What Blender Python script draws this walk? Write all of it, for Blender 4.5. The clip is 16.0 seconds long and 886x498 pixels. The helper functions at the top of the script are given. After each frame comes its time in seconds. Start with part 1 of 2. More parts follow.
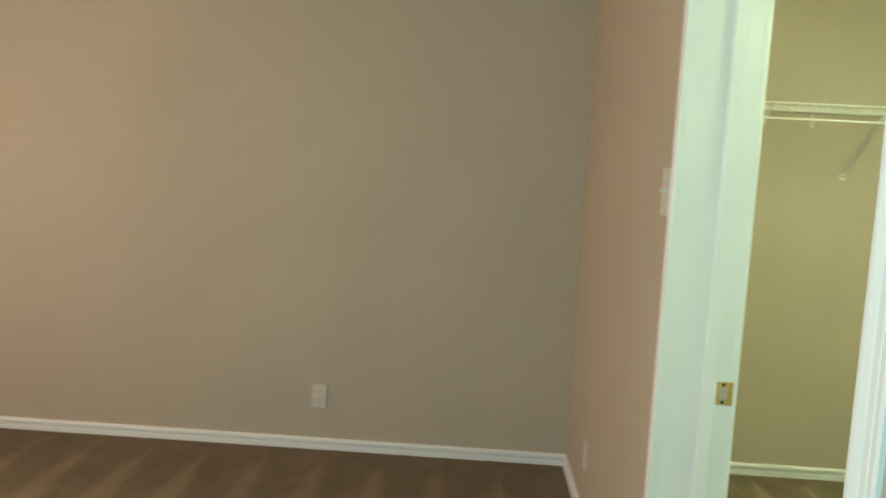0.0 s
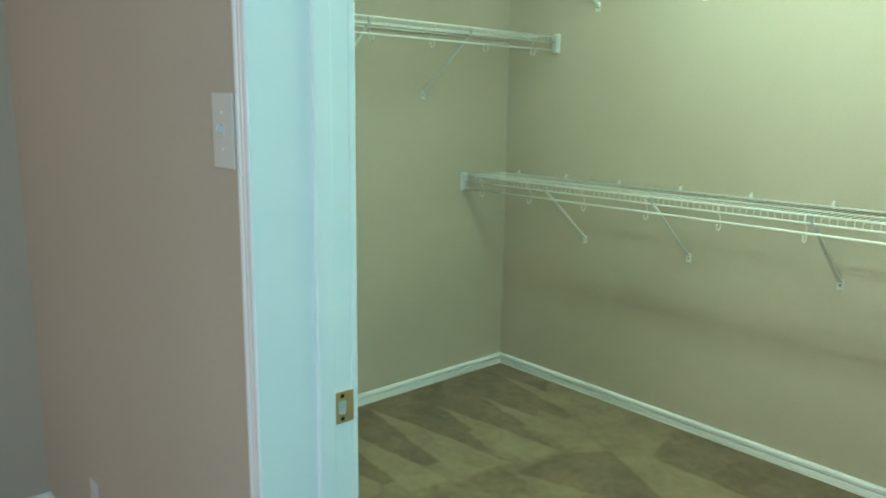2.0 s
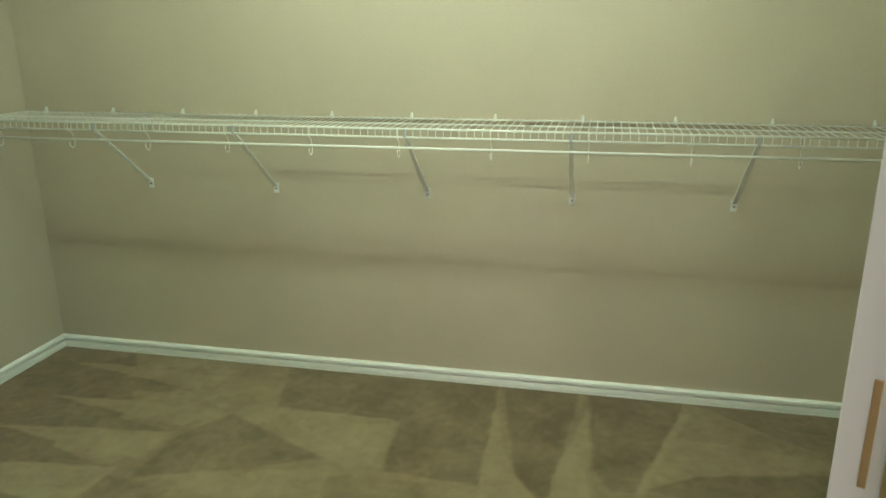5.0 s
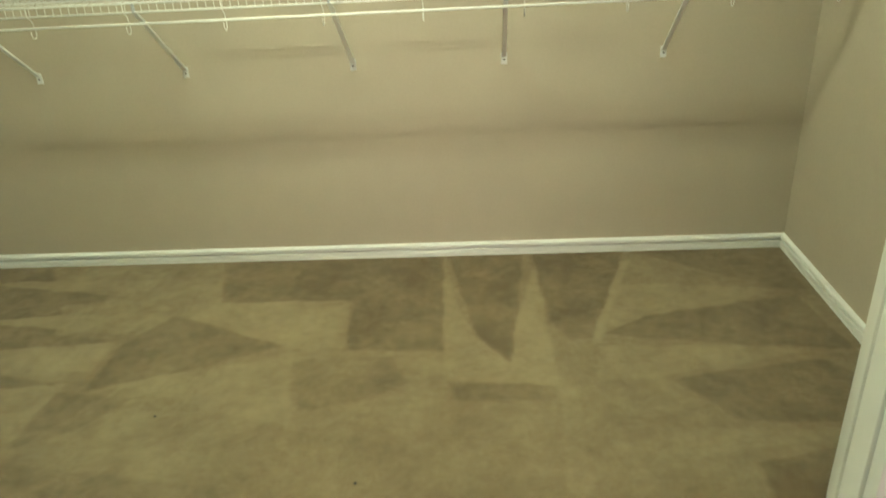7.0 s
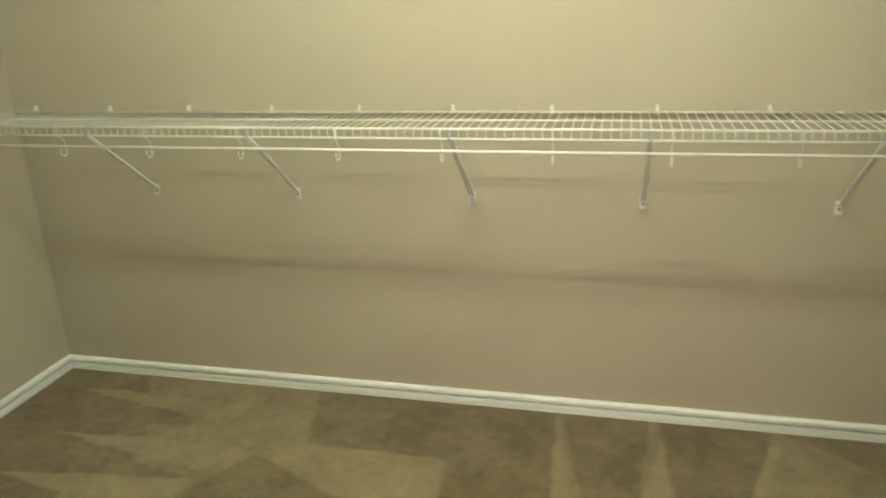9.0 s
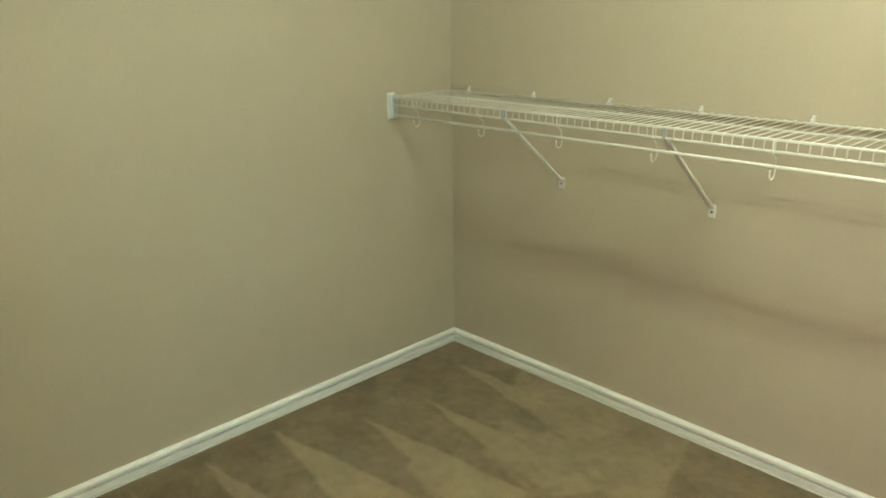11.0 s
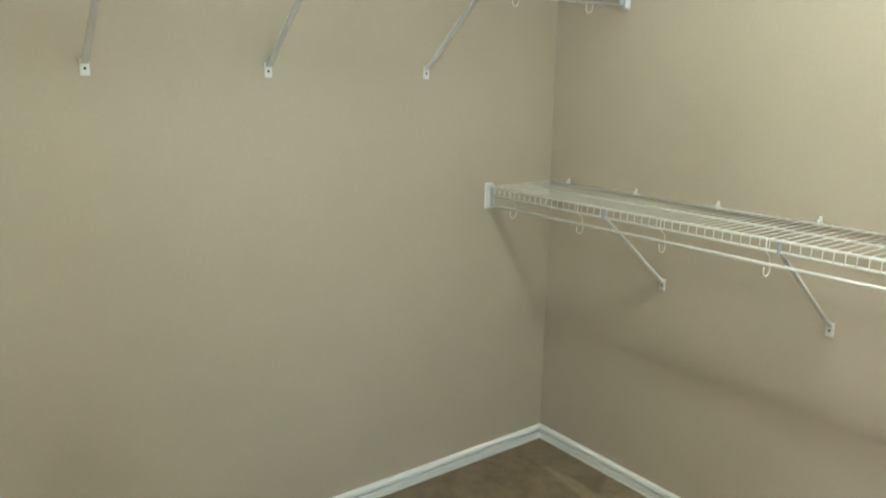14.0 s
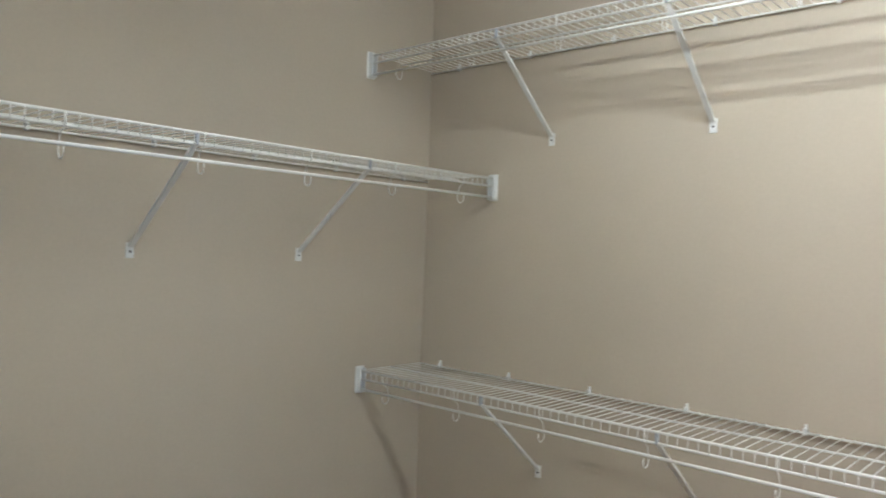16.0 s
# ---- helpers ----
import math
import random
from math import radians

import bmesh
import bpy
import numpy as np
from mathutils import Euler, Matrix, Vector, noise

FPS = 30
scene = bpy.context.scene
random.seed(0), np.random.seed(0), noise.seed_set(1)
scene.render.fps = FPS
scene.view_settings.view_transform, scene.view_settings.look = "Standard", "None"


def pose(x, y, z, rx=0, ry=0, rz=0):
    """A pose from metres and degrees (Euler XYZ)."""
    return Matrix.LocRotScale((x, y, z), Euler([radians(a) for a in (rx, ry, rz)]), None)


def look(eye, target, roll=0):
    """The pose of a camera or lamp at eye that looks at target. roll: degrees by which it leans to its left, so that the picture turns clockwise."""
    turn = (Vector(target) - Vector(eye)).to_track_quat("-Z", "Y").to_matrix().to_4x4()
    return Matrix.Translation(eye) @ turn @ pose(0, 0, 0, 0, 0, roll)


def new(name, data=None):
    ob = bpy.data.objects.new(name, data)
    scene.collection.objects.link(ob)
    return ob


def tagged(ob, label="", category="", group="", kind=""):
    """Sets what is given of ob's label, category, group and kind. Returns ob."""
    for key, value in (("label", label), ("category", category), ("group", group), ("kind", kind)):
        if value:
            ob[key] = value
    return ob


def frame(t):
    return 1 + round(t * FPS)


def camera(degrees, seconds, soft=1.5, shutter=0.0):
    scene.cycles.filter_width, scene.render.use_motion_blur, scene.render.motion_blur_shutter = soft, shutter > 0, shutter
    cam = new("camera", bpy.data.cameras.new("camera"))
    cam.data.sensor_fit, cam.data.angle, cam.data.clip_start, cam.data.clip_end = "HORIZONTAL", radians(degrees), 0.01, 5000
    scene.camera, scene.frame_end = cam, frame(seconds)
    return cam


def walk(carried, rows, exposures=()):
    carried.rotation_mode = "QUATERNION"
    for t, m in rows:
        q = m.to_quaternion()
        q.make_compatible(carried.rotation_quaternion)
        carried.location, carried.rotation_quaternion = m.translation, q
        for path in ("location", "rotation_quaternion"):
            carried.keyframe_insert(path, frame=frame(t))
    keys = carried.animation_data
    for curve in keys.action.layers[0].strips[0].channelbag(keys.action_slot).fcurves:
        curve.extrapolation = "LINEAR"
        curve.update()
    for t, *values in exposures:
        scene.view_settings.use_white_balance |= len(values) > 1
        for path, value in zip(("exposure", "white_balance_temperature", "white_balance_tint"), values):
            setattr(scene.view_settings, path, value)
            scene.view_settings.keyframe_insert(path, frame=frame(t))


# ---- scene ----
cam = camera(62.0, 16.0, soft=1.65, shutter=0.3)
walk(cam, [
    (0, look((3.451, -2.758, 1.360), (1.464, -2.843, 1.150), 2.94)),
    (0.5, look((3.293, -2.899, 1.370), (1.350, -2.477, 1.148), 2.12)),
    (1, look((3.070, -2.926, 1.360), (1.257, -2.124, 1.093), 1.55)),
    (1.5, look((2.834, -2.867, 1.372), (1.183, -1.787, 1.045), 1.47)),
    (2, look((2.681, -2.820, 1.382), (1.214, -1.514, 1.000), 0.83)),
    (2.5, look((2.457, -2.762, 1.378), (1.234, -1.242, 0.938), 0.79)),
    (3, look((2.439, -2.696, 1.414), (1.383, -1.075, 0.906), -0.42)),
    (3.5, look((2.456, -2.647, 1.348), (1.549, -0.937, 0.845), -1.09)),
    (4, look((2.413, -2.638, 1.363), (1.697, -0.852, 0.820), -0.70)),
    (4.2, look((2.396, -2.639, 1.349), (1.756, -0.825, 0.804), -0.36)),
    (6.3, look((2.192, -2.617, 1.365), (2.012, -0.759, 0.648), -2.11)),
    (6.5, look((2.169, -2.617, 1.354), (2.019, -0.773, 0.595), -2.31)),
    (7, look((2.152, -2.624, 1.308), (2.030, -0.830, 0.431), -3.32)),
    (7.5, look((2.166, -2.618, 1.401), (2.036, -0.909, 0.370), -4.01)),
    (8, look((2.130, -2.571, 1.340), (2.016, -0.806, 0.406), -3.41)),
    (8.5, look((2.156, -2.487, 1.356), (1.968, -0.641, 0.609), -2.28)),
    (9, look((2.150, -2.265, 1.405), (1.695, -0.434, 0.740), -2.20)),
    (9.5, look((2.068, -2.258, 1.298), (1.336, -0.470, 0.780), -1.11)),
    (10, look((2.044, -2.173, 1.348), (1.043, -0.526, 0.815), -1.32)),
    (10.2, look((2.029, -2.127, 1.347), (0.924, -0.546, 0.820), -1.64)),
    (12.3, look((2.068, -1.965, 1.317), (0.577, -0.909, 0.504), 0.08)),
    (12.5, look((2.061, -2.008, 1.269), (0.592, -0.925, 0.452), 0.78)),
    (13, look((2.058, -1.963, 1.323), (0.578, -0.902, 0.495), 0.64)),
    (13.5, look((2.027, -1.971, 1.347), (0.494, -0.857, 0.707), 0.81)),
    (13.8, look((2.015, -1.958, 1.381), (0.450, -0.827, 0.861), 0.30)),
    (14, look((1.981, -1.964, 1.407), (0.414, -0.805, 0.961), 0.56)),
    (14.5, look((1.973, -1.931, 1.420), (0.373, -0.756, 1.178), 0.79)),
    (15, look((1.926, -1.943, 1.455), (0.341, -0.730, 1.337), 1.10)),
    (15.5, look((1.918, -1.919, 1.475), (0.377, -0.645, 1.435), 1.54)),
    (15.8, look((1.878, -1.954, 1.469), (0.447, -0.557, 1.460), 1.71)),
    (16, look((1.879, -1.977, 1.462), (0.537, -0.495, 1.464), 2.16)),
], exposures=[
    (0.0, 0.42, 6500, -1),
    (0.5, 0.30, 5620, -5),
    (1.0, 0.29, 5170, -8),
    (1.5, 0.30, 4940, -10),
    (2.5, 0.19, 4620, -7),
    (3.5, 0.24, 4820, -4),
    (4.2, 0.15, 5100, 0),
    (6.3, 0.40, 5650, 8),
    (7.5, 0.60, 5950, 13),
    (8.5, 0.53, 5850, 18),
    (9.5, 0.25, 5870, 18),
    (10.2, 0.26, 5870, 17),
    (12.5, 0.75, 5560, 20),
    (13.5, 0.66, 5340, 25),
    (14.5, 0.24, 5190, 32),
    (15.0, 0.17, 5190, 35),
    (16.0, -0.03, 5090, 41),
])

# ---- world and lights ----
world = bpy.data.worlds.new("sky")
scene.world = world
world.use_nodes = True
sky = world.node_tree.nodes.new("ShaderNodeTexSky")
sky.sky_type, sky.sun_disc = "NISHITA", False
sky.sun_elevation, sky.sun_rotation = radians(40), radians(200)
back = world.node_tree.nodes["Background"]
back.inputs["Strength"].default_value = 0.08
world.node_tree.links.new(sky.outputs["Color"], back.inputs["Color"])

# plan, in metres: closet x 0..3.29, y -2.10..0; bedroom south of it
EAST, SOUTH = 3.289, -2.099          # closet's inner faces
BED_N, BED_W, BED_E, BED_S = -2.270, 0.042, 3.88, -6.2
DOOR_L, DOOR_R, DOOR_H = 1.626, 2.548, 2.03
CEIL = 2.50
FILL_WIN_E = (-3.88, -2.68, 0.85, 2.15)      # added east window, unseen: y, z
FILL_WIN_S = (1.1, 3.5, 0.75, 2.15)        # added south window, unseen: x, z
TUBE = (1.72, -1.15, 2.44)


def lamp(name, kind, power, color, m, radius=0.05, size=None):
    data = bpy.data.lights.new(name, kind)
    data.energy, data.color = power, color
    if kind == "AREA":
        data.shape, data.size, data.size_y = "RECTANGLE", size[0], size[1]
    else:
        data.shadow_soft_size = radius
    ob = new(name, data)
    ob.matrix_world = m
    return ob


# unseen source, added as cool fill on the left jamb and casing
lamp("east_fill_lamp", "AREA", 17.5, (0.37, 0.86, 1.0), look((3.84, -3.28, 1.5), (0, -3.28, 1.45)), size=(1.1, 1.2))
# added warm fill: bedroom walls, and the closet's north wall through the doorway
lamp("south_fill_lamp", "AREA", 45, (1.0, 0.675, 0.515), look((2.3, -6.16, 1.45), (2.3, 0, 1.4)), size=(2.3, 1.3))



# ---- materials ----
class Mat:
    """A small builder of node materials."""

    def __init__(self, name, rough=0.5, metal=0.0):
        self.m = bpy.data.materials.new(name)
        self.m.use_nodes = True
        self.n, self.l = self.m.node_tree.nodes, self.m.node_tree.links
        self.b = self.n["Principled BSDF"]
        self.b.inputs["Roughness"].default_value = rough
        self.b.inputs["Metallic"].default_value = metal
        self.co = self.n.new("ShaderNodeTexCoord").outputs["Object"]

    def world_space(self):
        self.co = self.n.new("ShaderNodeNewGeometry").outputs["Position"]
        return self

    def noise(self, scale, detail=3.0, rough=0.55):
        t = self.n.new("ShaderNodeTexNoise")
        t.inputs["Scale"].default_value = scale
        t.inputs["Detail"].default_value = detail
        t.inputs["Roughness"].default_value = rough
        self.l.new(self.co, t.inputs["Vector"])
        return t.outputs["Fac"]

    def ramp(self, fac, stops):
        r = self.n.new("ShaderNodeValToRGB")
        e = r.color_ramp.elements
        while len(e) < len(stops):
            e.new(0.5)
        for k, (p, c) in zip(e, stops):
            k.position, k.color = p, (*c, 1)
        self.l.new(fac, r.inputs["Fac"])
        return r.outputs["Color"]

    def mix(self, fac, a, b, how="MIX"):
        x = self.n.new("ShaderNodeMix")
        x.data_type, x.blend_type = "RGBA", how
        for sock, v in ((x.inputs[0], fac), (x.inputs[6], a), (x.inputs[7], b)):
            if isinstance(v, (int, float)):
                sock.default_value = v
            elif isinstance(v, tuple):
                sock.default_value = (*v, 1)
            else:
                self.l.new(v, sock)
        return x.outputs[2]

    def math(self, how, a, b):
        x = self.n.new("ShaderNodeMath")
        x.operation = how
        for sock, v in zip(x.inputs, (a, b)):
            if isinstance(v, (int, float)):
                sock.default_value = v
            else:
                self.l.new(v, sock)
        return x.outputs[0]

    def color(self, c):
        if isinstance(c, tuple):
            self.b.inputs["Base Color"].default_value = (*c, 1)
        else:
            self.l.new(c, self.b.inputs["Base Color"])
        return self

    def bump(self, height, strength=0.3, distance=0.002):
        x = self.n.new("ShaderNodeBump")
        x.inputs["Strength"].default_value, x.inputs["Distance"].default_value = strength, distance
        self.l.new(height, x.inputs["Height"])
        self.l.new(x.outputs["Normal"], self.b.inputs["Normal"])
        return self


def paint_wall(name, a, b):
    m = Mat(name, 0.72).world_space()
    big, orange_peel, fine = m.noise(1.3, 4), m.noise(95, 3, 0.6), m.noise(420, 2)
    col = m.ramp(big, [(0.3, a), (0.72, b)])
    col = m.mix(0.03, col, m.ramp(orange_peel, [(0.35, (0.35, 0.31, 0.25)), (0.65, (0.9, 0.85, 0.75))]), "OVERLAY")
    m.color(col)
    m.bump(m.math("ADD", orange_peel, m.math("MULTIPLY", fine, 0.25)), 0.12, 0.001)
    return m.m


def paint_trim(name, c, rough=0.32):
    m = Mat(name, rough).world_space()
    n = m.noise(7, 4)
    m.color(m.mix(m.math("MULTIPLY", n, 0.35), c, (c[0] * 0.86, c[1] * 0.85, c[2] * 0.82)))
    m.bump(m.noise(160, 2), 0.08, 0.0006)
    return m.m


def carpet_material(name, dark, light):
    m = Mat(name, 0.95).world_space()
    nap = m.n.new("ShaderNodeAttribute")
    nap.attribute_name = "nap"
    tuft, fibre, cloud, patch = m.noise(150, 4, 0.7), m.noise(900, 2, 0.7), m.noise(5, 5, 0.65), m.noise(26, 4, 0.6)
    f = m.math("ADD", nap.outputs["Fac"], m.math("MULTIPLY", m.math("SUBTRACT", cloud, 0.5), 1.35))
    f = m.math("ADD", f, m.math("MULTIPLY", m.math("SUBTRACT", patch, 0.5), 0.75))
    f = m.math("ADD", f, m.math("MULTIPLY", m.math("SUBTRACT", tuft, 0.5), 0.6))
    col = m.ramp(f, [(0.0, dark), (1.0, light)])
    col = m.mix(m.math("MULTIPLY", fibre, 0.35), col, (dark[0] * 0.55, dark[1] * 0.5, dark[2] * 0.45))
    m.color(col)
    m.b.inputs["Sheen Weight"].default_value = 0.15
    m.b.inputs["Specular IOR Level"].default_value = 0.1
    m.bump(m.math("ADD", tuft, m.math("MULTIPLY", fibre, 0.6)), 0.9, 0.006)
    return m.m


def plain(name, c, rough, metal=0.0, grain=40.0, amount=0.25):
    m = Mat(name, rough, metal)
    n = m.noise(grain, 4)
    m.color(m.mix(m.math("MULTIPLY", n, amount), c, (c[0] * 0.6, c[1] * 0.6, c[2] * 0.6)))
    r = m.math("ADD", rough - 0.08, m.math("MULTIPLY", n, 0.16))
    m.l.new(r, m.b.inputs["Roughness"])
    return m.m


WALL = paint_wall("beige_wall_paint", (0.445, 0.385, 0.300), (0.485, 0.420, 0.330))
CEILING = paint_wall("ceiling_paint", (0.72, 0.69, 0.62), (0.78, 0.75, 0.68))
TRIM = paint_trim("white_trim_paint", (0.86, 0.86, 0.84))
DOOR_PAINT = paint_trim("white_door_paint", (0.78, 0.78, 0.75), 0.38)
CARPET = carpet_material("beige_carpet", (0.166, 0.111, 0.052), (0.420, 0.324, 0.180))
BED_CARPET = carpet_material("bedroom_carpet", (0.185, 0.125, 0.066), (0.37, 0.265, 0.150))
VINYL = plain("white_vinyl_coating", (0.84, 0.84, 0.81), 0.35, 0, 60, 0.12)
CLIP = plain("white_plastic", (0.78, 0.79, 0.78), 0.42, 0, 30, 0.12)
GREY_CLIP = plain("grey_clip_plastic", (0.40, 0.43, 0.47), 0.45, 0, 30, 0.15)
STEEL_WHITE = plain("painted_white_steel", (0.80, 0.80, 0.79), 0.4, 0, 50, 0.12)
BRASS = plain("brass", (0.74, 0.58, 0.30), 0.42, 1.0, 80, 0.35)
DARK = plain("dark_metal", (0.035, 0.03, 0.028), 0.5, 0.6, 60, 0.3)
PLATE = plain("off_white_plate_plastic", (0.64, 0.60, 0.545), 0.3, 0, 25, 0.08)
SLOT = plain("dark_slot", (0.03, 0.03, 0.03), 0.7, 0, 30, 0.2)
GLOW = Mat("lit_tube_glass", 0.5).color((0.85, 0.85, 0.82))
GLOW.b.inputs["Emission Color"].default_value = (0.91, 1.0, 0.63, 1)
GLOW.b.inputs["Emission Strength"].default_value = 108
GLOW = GLOW.m


# ---- mesh helpers ----
def mesh_of(bm, name, material, smooth=False):
    bmesh.ops.recalc_face_normals(bm, faces=bm.faces)
    me = bpy.data.meshes.new(name)
    bm.to_mesh(me)
    bm.free()
    me.materials.append(material)
    if smooth:
        for p in me.polygons:
            p.use_smooth = True
    return me


def part(name, bm, material, parent=None, label="", smooth=False):
    ob = new(name, mesh_of(bm, name, material, smooth))
    if parent:
        ob.parent = parent
    if label:
        ob["label"] = label
    return ob


def share(name, me, parent, m):
    """A further object on a mesh that is there already."""
    ob = new(name, me)
    ob.parent = parent
    ob.matrix_basis = m
    return ob


def box(x0, x1, y0, y1, z0, z1, bevel=0.0, bm=None):
    b = bm or bmesh.new()
    made = bmesh.ops.create_cube(b, size=1, matrix=Matrix.Translation(((x0 + x1) / 2, (y0 + y1) / 2, (z0 + z1) / 2)) @ Matrix.Diagonal((x1 - x0, y1 - y0, z1 - z0, 1)))
    if bevel:
        edges = {e for v in made["verts"] for e in v.link_edges}
        bmesh.ops.bevel(b, geom=list(edges), offset=bevel, segments=2, affect="EDGES", profile=0.6)
    return b


def tube(points, r, sides=8, bm=None):
    """A round wire along a line of points, with closed ends."""
    b = bm or bmesh.new()
    pts = [Vector(p) for p in points]
    rings = []
    for i, p in enumerate(pts):
        d = (pts[min(i + 1, len(pts) - 1)] - pts[max(i - 1, 0)]).normalized()
        a = d.cross(Vector((0, 0, 1)) if abs(d.z) < 0.9 else Vector((1, 0, 0))).normalized()
        c = d.cross(a)
        rings.append([b.verts.new(p + r * (math.cos(2 * math.pi * k / sides) * a + math.sin(2 * math.pi * k / sides) * c)) for k in range(sides)])
    for u, v in zip(rings, rings[1:]):
        for k in range(sides):
            b.faces.new((u[k], u[(k + 1) % sides], v[(k + 1) % sides], v[k]))
    b.faces.new(rings[0][::-1])
    b.faces.new(rings[-1])
    return b


def moulding(profile, a, z, out, mitre=(0, 0), bm=None):
    """A moulding swept from a to z. profile: (height, depth) pairs; out: the way it stands off; up is taken from out and the run.
    mitre: by how much the ends shorten (+) or lengthen (-) for each metre of depth."""
    b = bm or bmesh.new()
    a, z, out = Vector(a), Vector(z), Vector(out).normalized()
    run = (z - a).normalized()
    up = Vector((0, 0, 1)) if abs(run.z) < 0.5 else run.cross(out)
    first = [b.verts.new(a + up * h + out * d + run * d * mitre[0]) for h, d in profile]
    last = [b.verts.new(z + up * h + out * d - run * d * mitre[1]) for h, d in profile]
    n = len(profile)
    for k in range(n):
        b.faces.new((first[k], first[(k + 1) % n], last[(k + 1) % n], last[k]))
    b.faces.new(first[::-1])
    b.faces.new(last)
    return b


def disc(center, r, depth, axis, sides=20, bm=None):
    b = bm or bmesh.new()
    turn = Vector(axis).to_track_quat("Z", "Y").to_matrix().to_4x4()
    bmesh.ops.create_cone(b, cap_ends=True, segments=sides, radius1=r, radius2=r * 0.92, depth=depth, matrix=Matrix.Translation(center) @ turn)
    return b


def structure(name, bm, material, label, category, smooth=False):
    return tagged(part(name, bm, material, smooth=smooth), label, category, kind="structure")


# ---- walls, floor, ceilings ----
T = 0.12
structure("wall_north", box(-T, EAST + T, 0, T, 0, CEIL), WALL, "beige painted drywall behind the long closet shelves", "wall")
structure("wall_west", box(-T, 0, SOUTH, 0, 0, CEIL), WALL, "beige painted drywall with orange peel texture", "wall")
structure("wall_east", box(EAST, EAST + T, SOUTH, 0, 0, CEIL), WALL, "beige painted drywall at the closet's end", "wall")
jl, jr = DOOR_L - 0.018, DOOR_R + 0.018
door_wall = box(-T, jl, BED_N, SOUTH, 0, CEIL)
box(jr, BED_E + T, BED_N, SOUTH, 0, CEIL, bm=door_wall)
box(jl, jr, BED_N, SOUTH, DOOR_H + 0.018, CEIL, bm=door_wall)
structure("wall_door", door_wall, WALL, "beige painted drywall with the closet doorway in it", "wall")
structure("wall_bedroom_west", box(BED_W - T, BED_W, BED_S, BED_N, 0, CEIL), WALL, "plain beige painted bedroom drywall with an outlet", "wall")
south = box(BED_W - T, FILL_WIN_S[0], BED_S - T, BED_S, 0, CEIL)
box(FILL_WIN_S[1], BED_E + T, BED_S - T, BED_S, 0, CEIL, bm=south)
box(FILL_WIN_S[0], FILL_WIN_S[1], BED_S - T, BED_S, 0, FILL_WIN_S[2], bm=south)
box(FILL_WIN_S[0], FILL_WIN_S[1], BED_S - T, BED_S, FILL_WIN_S[3], CEIL, bm=south)
structure("wall_bedroom_south", south, WALL, "beige painted drywall with an added wide opening for the fill lamp", "wall")
east = box(BED_E, BED_E + T, BED_S, FILL_WIN_E[0], 0, CEIL)
box(BED_E, BED_E + T, FILL_WIN_E[1], BED_N, 0, CEIL, bm=east)
box(BED_E, BED_E + T, FILL_WIN_E[0], FILL_WIN_E[1], 0, FILL_WIN_E[2], bm=east)
box(BED_E, BED_E + T, FILL_WIN_E[0], FILL_WIN_E[1], FILL_WIN_E[3], CEIL, bm=east)
structure("wall_bedroom_east", east, WALL, "beige painted drywall with an added window opening for the fill lamp", "wall")
structure("ceiling", box(-T, EAST + T, SOUTH, T, CEIL, CEIL + 0.1), CEILING, "off-white painted closet ceiling", "ceiling")
structure("ceiling_bedroom", box(BED_W - T, BED_E + T, BED_S - T, SOUTH, CEIL + 0.004, CEIL + 0.1), CEILING, "off-white painted bedroom ceiling", "ceiling")
structure("floor", box(-T, BED_E + T, BED_S - T, T, -0.15, -0.012), SLOT, "floor slab under the carpet", "floor")


# ---- carpets, with the tracks that a vacuum cleaner left in the pile ----
def inside(poly, x, y, soft):
    """0..1: how far a point lies inside a convex outline, with a soft edge."""
    d = 9.0
    for (ax, ay), (bx, by) in zip(poly, poly[1:] + poly[:1]):
        ex, ey = bx - ax, by - ay
        d = np.minimum(d, (ex * (y - ay) - ey * (x - ax)) / math.hypot(ex, ey))
    return np.clip(d / soft + 0.5, 0, 1)


def turned(poly):
    area = sum(a[0] * b[1] - b[0] * a[1] for a, b in zip(poly, poly[1:] + poly[:1]))
    return poly if area > 0 else poly[::-1]


def wobble(x, y, k):
    return 0.6 * (0.0045 * (np.sin(17 * x + 3.1 * k) + np.sin(23 * y + 1.7 * k) + 0.6 * np.sin(47 * (x + y) + k)))


# (how far the pile leans to the light, outline on the floor)
STROKES_WEST = [
    (0.17, [(0.04, -2.03), (0.00, -0.01), (0.38, -0.03), (0.65, -0.47), (0.68, -1.57), (0.36, -2.07)]),
    (0.76, [(0.17, -1.82), (0.51, -1.84), (0.56, -1.77)]),
    (0.78, [(0.07, -1.68), (0.57, -1.75), (0.67, -1.59)]),
    (0.78, [(0.06, -1.41), (0.54, -1.49), (0.70, -1.47), (0.71, -1.35), (0.66, -1.31)]),
    (0.78, [(0.07, -1.18), (0.51, -1.24), (0.76, -1.26), (0.80, -1.09), (0.50, -1.12)]),
    (0.80, [(0.07, -0.93), (0.44, -0.99), (0.80, -1.04), (0.85, -0.82), (0.49, -0.86)]),
    (0.80, [(0.08, -0.66), (0.55, -0.72), (0.89, -0.78), (0.90, -0.56), (0.54, -0.62)]),
    (0.76, [(0.14, -0.41), (0.63, -0.50), (0.91, -0.55), (0.98, -0.38), (0.61, -0.41)]),
    (0.68, [(0.03, -0.13), (0.51, -0.22), (0.87, -0.24), (0.87, -0.10), (0.35, -0.14)]),
    (0.64, [(0.89, -0.78), (1.15, -0.85), (1.19, -0.85), (1.23, -0.81), (1.02, -0.80)]),
    (0.64, [(1.04, -0.40), (1.36, -0.53), (1.51, -0.33), (1.21, -0.38)]),
]
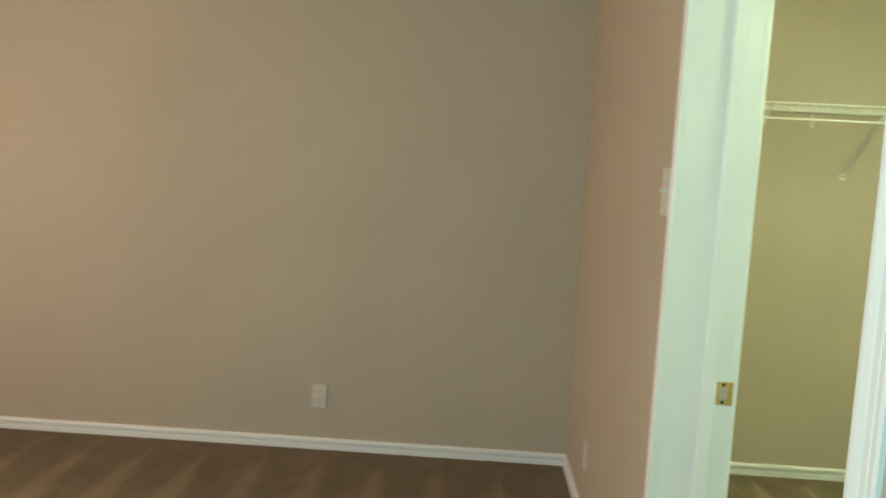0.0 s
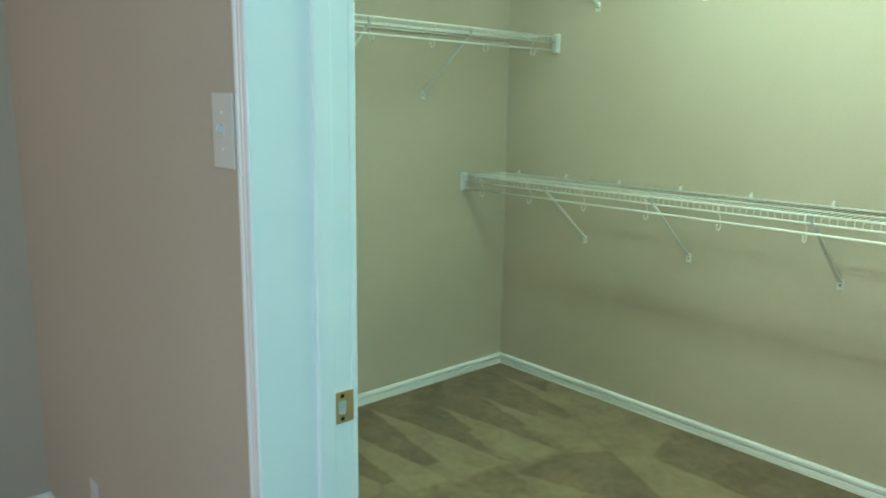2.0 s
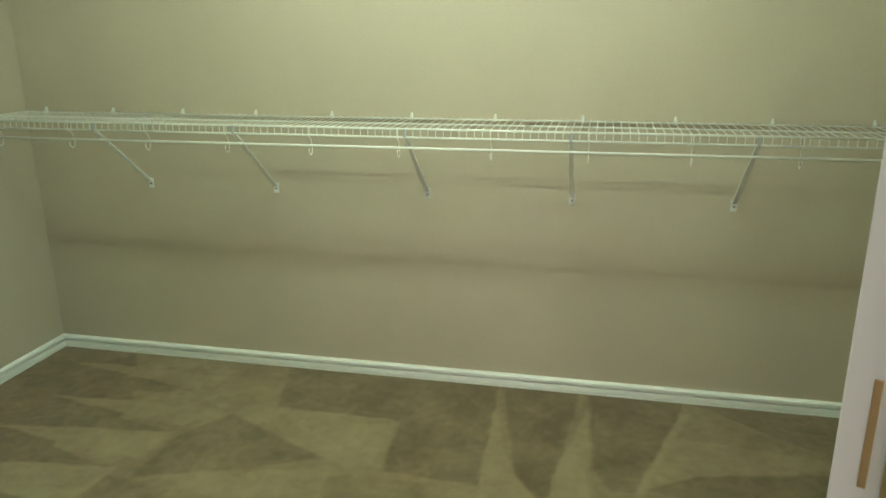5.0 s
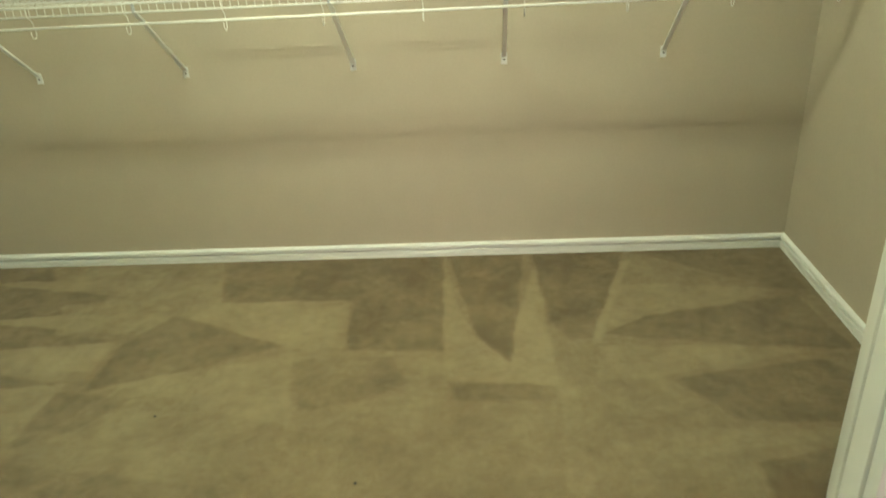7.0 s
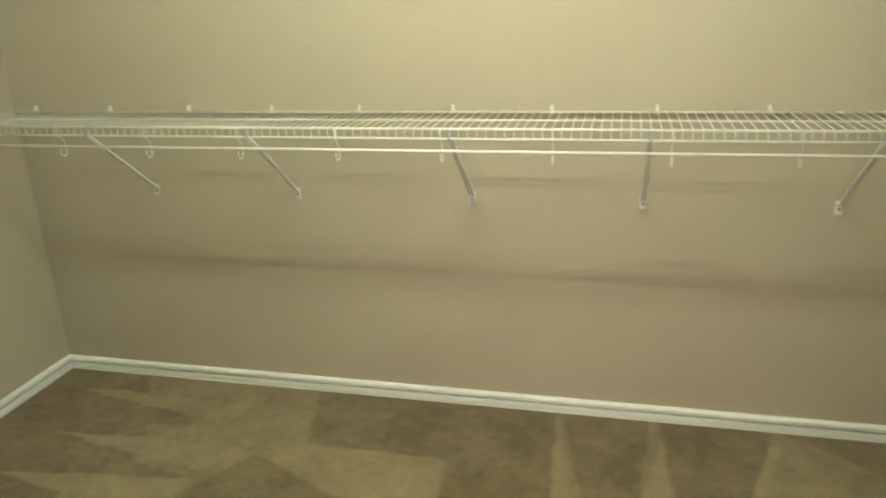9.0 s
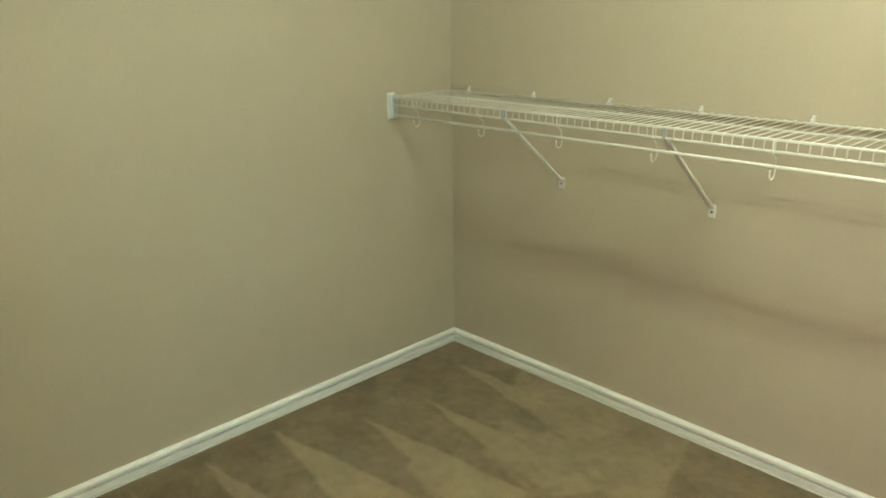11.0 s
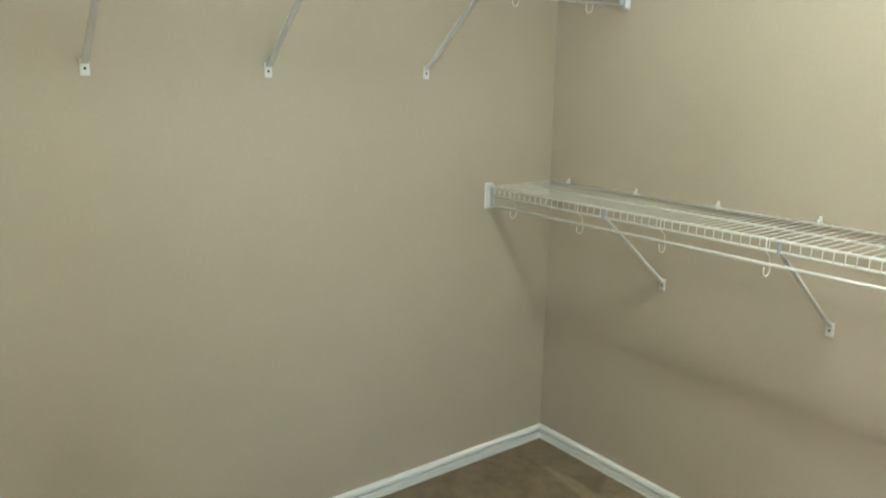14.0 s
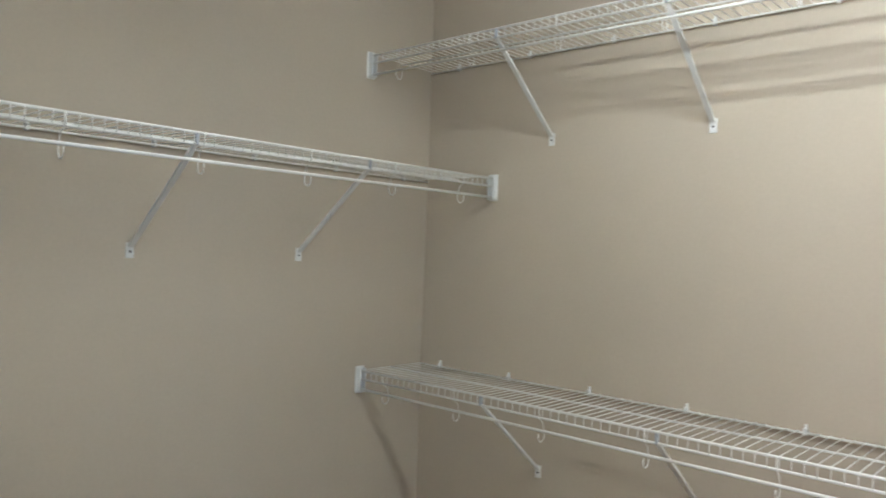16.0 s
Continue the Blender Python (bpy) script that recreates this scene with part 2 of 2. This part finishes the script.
STROKES_NORTH = [
    (0.20, [(1.09, -0.01), (1.79, -0.01), (1.81, -0.36), (1.18, -0.34)]),
    (0.20, [(1.63, -0.01), (1.97, -0.01), (2.00, -0.68), (1.69, -0.66)]),
    (0.74, [(1.17, -0.35), (1.64, -0.34), (1.69, -0.65), (1.49, -0.65), (1.09, -0.45)]),
    (0.26, [(1.04, -0.43), (1.48, -0.63), (1.19, -0.77), (0.92, -0.86), (0.92, -0.62)]),
    (0.72, [(0.92, -0.87), (1.19, -0.77), (1.52, -0.69), (1.59, -1.05), (1.43, -0.99), (1.12, -0.92)]),
    (0.36, [(1.53, -0.72), (1.84, -0.70), (1.93, -0.89), (1.77, -0.93), (1.61, -1.03)]),
    (0.80, [(1.98, -0.09), (2.05, -0.46), (2.01, -0.84)]),
]
STROKES_TONGUES = [
    (0.80, [(2.05, -0.46), (2.22, -0.79), (2.20, -0.85), (2.01, -0.84)]),
    (0.14, [(1.99, -0.01), (2.31, -0.01), (2.24, -0.53), (2.22, -0.76), (2.11, -0.59)]),
    (0.82, [(2.32, -0.12), (2.34, -0.61), (2.35, -0.88), (2.20, -0.86), (2.24, -0.53)]),
    (0.14, [(2.32, -0.01), (2.67, -0.02), (2.54, -0.46), (2.35, -0.53)]),
    (0.27, [(2.35, -0.52), (2.54, -0.45), (2.49, -0.63), (2.41, -0.62)]),
    (0.86, [(2.65, -0.10), (2.68, -0.10), (2.50, -0.65), (2.47, -0.66)]),
    (0.70, [(2.35, -0.84), (2.39, -0.88), (2.39, -1.30), (2.32, -1.29)]),
    (0.30, [(2.03, -0.85), (2.34, -0.87), (2.33, -0.94), (2.04, -0.93)]),
]
STROKES_EAST = [
    (0.26, [(2.70, -0.02), (3.26, -0.03), (3.25, -0.39), (3.16, -0.33), (2.88, -0.28), (2.64, -0.23)]),
    (0.72, [(2.61, -0.27), (2.92, -0.30), (3.14, -0.34), (2.88, -0.47), (2.54, -0.56)]),
    (0.22, [(2.52, -0.60), (2.66, -0.50), (3.20, -0.38), (3.25, -0.71), (2.82, -0.66)]),
    (0.72, [(2.49, -0.67), (2.91, -0.68), (3.14, -0.72), (2.88, -0.78), (2.70, -0.83), (2.46, -0.86)]),
    (0.20, [(2.67, -0.85), (3.13, -0.76), (3.27, -0.91), (3.16, -1.05), (2.81, -1.03)]),
    (0.72, [(3.15, -1.07), (2.70, -1.07), (2.66, -1.17), (2.92, -1.13)]),
    (0.18, [(3.13, -1.11), (2.80, -1.20), (2.80, -1.47), (2.89, -1.48)]),
]
STROKES_SOUTH = [
    (0.22, [(0.21, -0.16), (0.82, -0.28), (0.35, -0.40)]),
    (0.66, [(0.36, -0.41), (0.88, -0.41), (0.99, -0.35), (1.01, -0.46), (0.39, -0.47)]),
    (0.24, [(0.40, -0.48), (0.89, -0.58), (0.50, -0.66)]),
    (0.66, [(0.50, -0.67), (0.88, -0.61), (0.81, -0.81), (0.55, -0.76)]),
    (0.26, [(0.56, -0.77), (0.81, -0.82), (0.62, -0.87)]),
    (0.66, [(0.64, -0.91), (0.81, -0.84), (0.86, -1.08), (0.74, -1.08)]),
    (0.30, [(0.82, -0.86), (1.09, -0.90), (0.98, -1.04), (0.83, -1.12)]),
    (0.32, [(0.78, -1.16), (1.53, -1.28), (1.35, -1.36), (0.83, -1.25)]),
]


def closet_nap(x, y):
    u, v = x + wobble(x, y, 1), y + wobble(y, x, 2)
    nap = np.full_like(x, 0.54)
    for value, poly in STROKES_WEST[:1] + STROKES_SOUTH + STROKES_WEST[1:] + STROKES_NORTH + STROKES_TONGUES + STROKES_EAST:
        w = inside(turned(poly), u, v, 0.011)
        nap = nap * (1 - w) + value * w
    # the last strokes by the doorway, faint and crossing each other
    for k in range(9):
        cx, cy, lean = 0.9 + 0.27 * k, -1.55 - 0.16 * (k % 3), 0.25 * math.sin(2.4 * k)
        w = inside(turned([(cx, cy - 0.30), (cx + 0.16, cy - 0.28), (cx + 0.12 + lean, cy + 0.24), (cx + lean, cy + 0.22)]), u, v, 0.03)
        nap = nap + (0.15 if k % 2 else -0.16) * w
    calm = 0.5 + 0.5 * np.sin(3.1 * x + 5.3 * y) * np.sin(4.7 * y - 2.2 * x)
    return nap + 0.08 * (calm - 0.5)


def bedroom_nap(x, y):
    u, v = x + wobble(x, y, 3), y + wobble(y, x, 4)
    nap = 0.42 + 0.12 * np.sin(2.3 * x + 1.1) * np.sin(3.7 * y)
    for i in range(15):
        ya = -2.6 - 0.27 * i
        w = inside(turned([(BED_W, ya - 0.2), (BED_W, ya + 0.2), (1.0, ya + 0.12), (1.0, ya - 0.05)]), u, v, 0.03)
        nap = nap * (1 - w) + 0.12 * w
        w = inside(turned([(BED_W + 0.12, ya), (BED_W + 0.8, ya - 0.07), (BED_W + 0.9, ya + 0.10)]), u, v, 0.03)
        nap = nap * (1 - w) + 0.72 * w
    return nap


def carpet(name, x0, x1, y0, y1, step, nap, material, label):
    nx, ny = round((x1 - x0) / step) + 1, round((y1 - y0) / step) + 1
    gx, gy = np.meshgrid(np.linspace(x0, x1, nx), np.linspace(y0, y1, ny))
    rng = np.random.default_rng(7)
    gz = rng.normal(0, 0.0007, gx.shape)
    co = np.stack([gx, gy, gz], -1).reshape(-1, 3)
    i = np.arange(nx * ny).reshape(ny, nx)
    quads = np.stack([i[:-1, :-1], i[:-1, 1:], i[1:, 1:], i[1:, :-1]], -1).reshape(-1, 4)
    me = bpy.data.meshes.new(name)
    me.from_pydata(co.tolist(), [], quads.tolist())
    at = me.attributes.new("nap", "FLOAT", "POINT")
    at.data.foreach_set("value", nap(gx, gy).astype(np.float32).ravel())
    me.materials.append(material)
    for p in me.polygons:
        p.use_smooth = True
    return tagged(new(name, me), label, "carpet", kind="structure")


carpet("floor_carpet", 0, EAST, -2.20, 0, 0.010, closet_nap, CARPET, "beige cut-pile closet carpet with vacuum cleaner tracks")
carpet("floor_carpet_bedroom", BED_W, BED_E, BED_S, -2.20, 0.03, bedroom_nap, BED_CARPET, "brown cut-pile bedroom carpet with vacuum cleaner tracks")


# ---- baseboards ----
BASE = [(0.0, 0.0), (0.0, 0.0150), (0.0050, 0.0150), (0.0056, 0.0080), (0.0084, 0.0080), (0.0090, 0.0136), (0.0270, 0.0136), (0.0282, 0.0124),
        (0.0290, 0.0015), (0.0385, 0.0015), (0.0390, 0.0165), (0.0480, 0.0165), (0.0515, 0.0140), (0.0540, 0.0090), (0.0550, 0.0030), (0.0550, 0.0)]


def baseboard(a, z, out, mitre=(1, 1), label="white painted baseboard with grooved profile"):
    b = structure("baseboard", moulding(BASE, a, z, out, mitre), TRIM, label, "baseboard")
    return b


baseboard((0, 0, 0), (EAST, 0, 0), (0, -1, 0))
baseboard((0, SOUTH, 0), (0, 0, 0), (1, 0, 0))
baseboard((EAST, 0, 0), (EAST, SOUTH, 0), (-1, 0, 0))
CASE_L, CASE_R = DOOR_L - 0.056, DOOR_R + 0.056
baseboard((CASE_L, SOUTH, 0), (0, SOUTH, 0), (0, 1, 0), (0, 1))
baseboard((EAST, SOUTH, 0), (CASE_R, SOUTH, 0), (0, 1, 0), (1, 0))
baseboard((BED_W, BED_N, 0), (CASE_L, BED_N, 0), (0, -1, 0), (1, 0))
baseboard((CASE_R, BED_N, 0), (BED_E, BED_N, 0), (0, -1, 0), (0, 1))
baseboard((BED_W, BED_S, 0), (BED_W, BED_N, 0), (1, 0, 0))
baseboard((BED_E, BED_N, 0), (BED_E, BED_S, 0), (-1, 0, 0))
baseboard((BED_E, BED_S, 0), (BED_W, BED_S, 0), (0, 1, 0))

# ---- door frame ----
frame_1 = tagged(new("door_frame"), "white painted door frame with fluted casing around the closet doorway", "door frame", kind="structure")
CASING = [(0.0, 0.0), (0.0, 0.007), (0.006, 0.0095), (0.014, 0.0095), (0.0165, 0.0075), (0.019, 0.0095), (0.029, 0.0105),
          (0.0315, 0.0085), (0.034, 0.011), (0.044, 0.0145), (0.050, 0.0155), (0.055, 0.0145), (0.057, 0.012), (0.057, 0.0)]


def casing(y, out):
    """The casing round the doorway on one face of the wall: two legs and a head."""
    flip = [(0.057 - h, d) for h, d in CASING][::-1]
    for name, xx, prof in (("casing_leg", CASE_L, CASING), ("casing_leg", CASE_R - 0.057, flip)):
        b = bmesh.new()
        lower = [b.verts.new((xx + h, y + out * d, 0)) for h, d in prof]
        upper = [b.verts.new((xx + h, y + out * d, DOOR_H + 0.057)) for h, d in prof]
        n = len(prof)
        for k in range(n):
            b.faces.new((lower[k], lower[(k + 1) % n], upper[(k + 1) % n], upper[k]))
        b.faces.new(lower)
        b.faces.new(upper)
        part(name, b, TRIM, frame_1)
    b = bmesh.new()
    prof = [(0.057 - h, d) for h, d in CASING]
    lower = [b.verts.new((CASE_L + 0.057, y + out * d, DOOR_H + h)) for h, d in prof]
    upper = [b.verts.new((CASE_R - 0.057, y + out * d, DOOR_H + h)) for h, d in prof]
    n = len(prof)
    for k in range(n):
        b.faces.new((lower[k], lower[(k + 1) % n], upper[(k + 1) % n], upper[k]))
    b.faces.new(lower)
    b.faces.new(upper)
    part("casing_head", b, TRIM, frame_1)


casing(BED_N, -1)
casing(SOUTH, 1)
part("jamb", box(jl, DOOR_L, BED_N - 0.001, SOUTH + 0.001, 0, DOOR_H, 0.0012), TRIM, frame_1)
part("jamb", box(DOOR_R, jr, BED_N - 0.001, SOUTH + 0.001, 0, DOOR_H, 0.0012), TRIM, frame_1)
part("head_jamb", box(jl, jr, BED_N - 0.001, SOUTH + 0.001, DOOR_H, DOOR_H + 0.018, 0.0012), TRIM, frame_1)
STOP_Y = (SOUTH - 0.074, SOUTH - 0.040)
part("door_stop", box(DOOR_L, DOOR_L + 0.011, *STOP_Y, 0, DOOR_H, 0.003), TRIM, frame_1)
part("door_stop", box(DOOR_R - 0.011, DOOR_R, *STOP_Y, 0, DOOR_H, 0.003), TRIM, frame_1)
part("door_stop", box(DOOR_L + 0.011, DOOR_R - 0.011, *STOP_Y, DOOR_H - 0.011, DOOR_H, 0.003), TRIM, frame_1)

# brass strike plate on the latch jamb
sz = 0.844
strike = part("strike_plate", box(DOOR_L - 0.001, DOOR_L + 0.0016, SOUTH - 0.040, SOUTH + 0.004, sz - 0.030, sz + 0.030, 0.0007), BRASS, frame_1, "brass strike plate with two screws")
part("lip", box(DOOR_L - 0.008, DOOR_L + 0.0008, SOUTH + 0.0022, SOUTH + 0.0058, sz - 0.018, sz + 0.018, 0.0008), BRASS, strike)
part("latch_hole", box(DOOR_L + 0.0015, DOOR_L + 0.0022, SOUTH - 0.029, SOUTH - 0.013, sz - 0.013, sz + 0.013), plain("pale_hole", (0.45, 0.46, 0.44), 0.6), strike, "pale latch hole")
for dz in (-0.022, 0.022):
    part("screw", disc((DOOR_L + 0.0019, SOUTH - 0.021, sz + dz), 0.0042, 0.0016, (1, 0, 0)), DARK, strike)

# ---- the open door ----
def door_leaf():
    """A white moulded panel door, hung on the east jamb, opened well into the closet."""
    w, h, t = 0.880, 2.012, 0.035
    leaf = tagged(new("door_1"), "white painted panel door standing open into the closet", "door", kind="structure")
    core = box(-w, 0, -t, 0, 0, h, 0.0015)
    for side in (0, -t):
        s = 1 if side == 0 else -1
        for z0, z1 in ((0.20, 0.82), (1.02, 1.86)):
            for x0, x1 in ((-w + 0.11, -w / 2 - 0.05), (-w / 2 + 0.05, -0.11)):
                for a, d in ((0.0, 0.005), (0.03, 0.003)):
                    ya, yb = sorted((side - s * 0.004, side + s * d))
                    box(x0 + a, x1 - a, ya, yb, z0 + a, z1 - a, 0.0028, bm=core)
    part("panel_leaf", core, DOOR_PAINT, leaf)
    for hz in (0.22, 1.05, 1.80):
        hinge = part("hinge", tube([(0.004, 0.006, hz - 0.045), (0.004, 0.006, hz + 0.045)], 0.006, 12), BRASS, leaf, "brass butt hinge")
        part("hinge_plate", box(0.0, 0.0016, -0.016, -0.010, hz - 0.045, hz + 0.045, 0.0005), BRASS, hinge)
    leaf.matrix_world = pose(DOOR_R - 0.002, SOUTH + 0.004, 0.012, 0, 0, -117.5)
    return leaf


door_leaf()


# ---- switch and outlets ----
def wall_plate(kind, at, rz, label):
    """A cover plate with its device, standing off a wall; built facing -y."""
    root = tagged(new(kind), label, "light switch" if kind == "light_switch" else "outlet")
    w, h = (0.0385, 0.062) if kind == "light_switch" else (0.035, 0.058)
    part("cover_plate", box(-w, w, -0.006, 0, -h, h, 0.0026), PLATE, root)
    if kind == "light_switch":
        part("toggle_bezel", box(-0.006, 0.006, -0.0072, -0.005, -0.0125, 0.0125, 0.0008), PLATE, root)
        b = box(-0.0045, 0.0045, -0.020, -0.004, -0.006, 0.006, 0.002)
        bmesh.ops.rotate(b, cent=(0, -0.005, 0), matrix=Matrix.Rotation(radians(-24), 3, "X"), verts=b.verts)
        part("toggle", b, PLATE, root, "white toggle lever")
        holes = (-0.030, 0.030)
    else:
        for dz in (-0.0195, 0.0195):
            face = part("receptacle", box(-0.0165, 0.0165, -0.0078, -0.005, dz - 0.014, dz + 0.014, 0.002), PLATE, root)
            for dx in (-0.0065, 0.0065):
                part("slot", box(dx - 0.001, dx + 0.001, -0.0083, -0.0072, dz - 0.001, dz + 0.007), SLOT, face)
        holes = (0.0,)
    for dz in holes:
        part("screw", disc((0, -0.0065, dz), 0.003, 0.0016, (0, -1, 0), 12), CLIP, root)
    root.matrix_world = pose(*at, 0, 0, rz)
    return root


wall_plate("light_switch", (1.519, BED_N, 1.336), 0, "white single toggle light switch beside the door casing")
wall_plate("outlet", (0.597, BED_N, 0.269), 0, "white duplex wall outlet above the bedroom baseboard")
wall_plate("outlet", (BED_W, -3.459, 0.260), 90, "white duplex wall outlet above the bedroom baseboard")


# ---- wire shelves ----
WIRE_STEP = 0.0254


def wire_shelf(length, depth, braces, hook_first, clip_first, clip_step, label):
    """A ventilated shelf with hanging rod, along +x from a wall at x = 0 to one at x = length; the back wall is y = 0, front is -y."""
    root = tagged(new("wire_shelf"), label, "wire shelf", "closet wire shelves")
    f = -depth
    a, z = 0.010, length - 0.010
    for name, y, zz, r in (("back_rail", -0.010, -0.004, 0.0030), ("middle_rail", f * 0.52, -0.0044, 0.0030), ("front_rail", f, -0.003, 0.0036), ("lip_rail", f - 0.001, -0.030, 0.0035)):
        part(name, tube([(a, y, zz), (z, y, zz)], r, 8), VINYL, root, smooth=True)
    part("hanging_rod", tube([(a, f + 0.006, -0.066), (z, f + 0.006, -0.066)], 0.0042, 10), VINYL, root, "white coated steel hanging rod", smooth=True)
    wire = mesh_of(tube([(0, -0.008, 0), (0, f + 0.001, 0), (0, f - 0.0038, -0.004), (0, f - 0.0042, -0.031)], 0.00125, 5), "deck_wire", VINYL, True)
    for k in range(int((length - 0.03) / WIRE_STEP)):
        share("deck_wire", wire, root, pose(0.018 + WIRE_STEP * k, 0, 0))
    # hooks that carry the rod
    loop = [(0, f - 0.006, -0.001), (0, f - 0.007, -0.030), (0, f + 0.014, -0.046), (0, f + 0.021, -0.072), (0, f + 0.020, -0.088),
            (0, f + 0.014, -0.095), (0, f + 0.005, -0.097), (0, f - 0.004, -0.091), (0, f - 0.007, -0.081), (0, f - 0.006, -0.072)]
    hook = mesh_of(tube(loop, 0.0016, 6), "rod_hook", VINYL, True)
    x = hook_first
    while x < length - 0.04:
        share("rod_hook", hook, root, pose(x, 0, 0))
        x += 0.3075
    # wall clips along the back
    b = box(-0.005, 0.005, -0.014, 0, -0.010, 0.008, 0.002)
    box(-0.0035, 0.0035, -0.007, 0, 0.006, 0.017, 0.0015, bm=b)
    clip = mesh_of(b, "wall_clip", CLIP)
    x = clip_first
    while x < length - 0.03:
        share("wall_clip", clip, root, pose(x, 0, 0))
        x += clip_step
    # diagonal braces with a foot screwed to the wall
    top, foot = Vector((0, f + 0.004, -0.030)), Vector((0, -0.007, -0.272))
    d = (foot - top).normalized()
    n = Vector((0, -d.z, d.y))
    b = bmesh.new()
    for s0, s1, wide in ((0.0, 0.06, 0.0058), (0.06, 1.0, 0.0072)):
        p, q = top.lerp(foot, s0), top.lerp(foot, s1)
        ring = [(-wide, -0.0035), (wide, -0.0035), (wide, 0.0035), (wide - 0.002, 0.0035), (wide - 0.002, -0.001), (-wide + 0.002, -0.001), (-wide + 0.002, 0.0035), (-wide, 0.0035)]
        u = [b.verts.new(p + Vector((i, 0, 0)) + n * j) for i, j in ring]
        v = [b.verts.new(q + Vector((i, 0, 0)) + n * j) for i, j in ring]
        for k in range(8):
            b.faces.new((u[k], u[(k + 1) % 8], v[(k + 1) % 8], v[k]))
        b.faces.new(u)
        b.faces.new(v[::-1])
    brace = mesh_of(b, "brace", STEEL_WHITE)
    plate = mesh_of(box(-0.011, 0.011, -0.0035, 0, -0.303, -0.263, 0.0012), "brace_foot", CLIP)
    screw = mesh_of(disc((0, -0.004, -0.286), 0.0036, 0.002, (0, -1, 0), 10), "screw", DARK)
    saddle = mesh_of(box(-0.0042, 0.0042, f - 0.0050, f + 0.004, -0.032, -0.004, 0.0015), "brace_saddle", GREY_CLIP)
    for x in braces:
        arm = share("brace", brace, root, pose(x, 0, 0))
        share("brace_foot", plate, arm, Matrix.Identity(4))
        share("brace_saddle", saddle, arm, Matrix.Identity(4))
        s = new("screw", screw)
        s.parent = root
        s.matrix_basis = pose(x, 0, 0)
    # end brackets
    b = box(0, 0.0035, f - 0.014, f + 0.022, -0.079, 0.012, 0.0015)
    box(0.003, 0.022, f - 0.010, f - 0.0065, -0.074, 0.007, 0.0014, bm=b)
    box(0.003, 0.022, f + 0.0125, f + 0.016, -0.074, 0.007, 0.0014, bm=b)
    box(0.003, 0.020, f - 0.009, f + 0.015, -0.076, -0.072, 0.0012, bm=b)
    bracket = mesh_of(b, "end_bracket", CLIP)
    share("end_bracket", bracket, root, Matrix.Identity(4))
    share("end_bracket", bracket, root, pose(length, 0, 0) @ Matrix.Diagonal((-1, 1, 1, 1)))
    return root


low = wire_shelf(EAST, 0.306, (0.537, 1.083, 1.692, 2.227, 2.777), 0.130, 0.10, 0.3075, "white vinyl-coated wire shelf with hanging rod, lower tier")
low.matrix_world = pose(0, 0, 1.046)
high = wire_shelf(EAST, 0.306, (0.543, 1.067, 1.692, 2.227, 2.777), 0.137, 0.14, 0.3075, "white vinyl-coated wire shelf with hanging rod, upper tier")
high.matrix_world = pose(0, 0, 2.111)
side = wire_shelf(-SOUTH, 0.317, (-SOUTH - 1.576, -SOUTH - 1.108, -SOUTH - 0.574), 0.085, 0.12, 0.3075, "white vinyl-coated wire shelf with hanging rod on the short wall")
side.matrix_world = pose(0, SOUTH, 1.713, 0, 0, 90)


# ---- lamps ----
def strip_light(at):
    """A ceiling batten with two bare lit tubes between end sockets."""
    root = tagged(new("strip_light"), "white ceiling batten with two bare lit fluorescent tubes", "ceiling light")
    half, apart = 0.60, 0.050
    part("pan", box(-half - 0.03, half + 0.03, -0.060, 0.060, 0.030, CEIL - at[2], 0.004), CLIP, root)
    glass = mesh_of(tube([(-half, 0, 0), (half, 0, 0)], 0.0135, 12), "lamp_tube", GLOW, True)
    socket = mesh_of(box(-0.012, 0.012, -0.017, 0.017, -0.020, 0.031, 0.003), "socket", CLIP)
    for y in (-apart, apart):
        lit = share("lamp_tube", glass, root, pose(0, y, 0))
        lit["label"] = "lit fluorescent tube"
        for x in (-half - 0.008, half + 0.008):
            share("socket", socket, root, pose(x, y, 0))
    root.location = at
    return root


strip_light(TUBE)

# ---- added bedroom windows, unseen, around the fill lamps ----
def window_frame(name, a, z, z0, z1, m):
    """An added white frame with a mullion in a wall opening; built along x, set back from y = 0."""
    root = tagged(new(name), "white framed window, unseen, added around a fill lamp", "window", kind="structure")
    f = 0.05
    for x0, x1, h0, h1 in ((a, z, z0, z0 + f), (a, z, z1 - f, z1), (a, a + f, z0 + f, z1 - f), (z - f, z, z0 + f, z1 - f), ((a + z - f) / 2, (a + z + f) / 2, z0 + f, z1 - f)):
        part("window_frame", box(x0, x1, 0.07, 0.11, h0, h1, 0.002), TRIM, root)
    root.matrix_world = m
    return root


window_frame("added_window_1", -FILL_WIN_E[1], -FILL_WIN_E[0], FILL_WIN_E[2], FILL_WIN_E[3], pose(BED_E, 0, 0, 0, 0, -90))
window_frame("added_window_2", -FILL_WIN_S[1], -FILL_WIN_S[0], FILL_WIN_S[2], FILL_WIN_S[3], pose(0, BED_S, 0, 0, 0, 180))

# ---- small dark specks of lint on the carpet ----
for x, y in ((1.191, -0.985), (1.808, -1.255)):
    b = bmesh.new()
    bmesh.ops.create_icosphere(b, subdivisions=1, radius=0.005)
    for v in b.verts:
        v.co *= random.uniform(0.6, 1.2)
        v.co.z *= 0.5
    speck = part("lint_speck", b, SLOT)
    tagged(speck, "small dark lint speck lying on the carpet", "lint")
    speck.location = (x, y, 0.002)
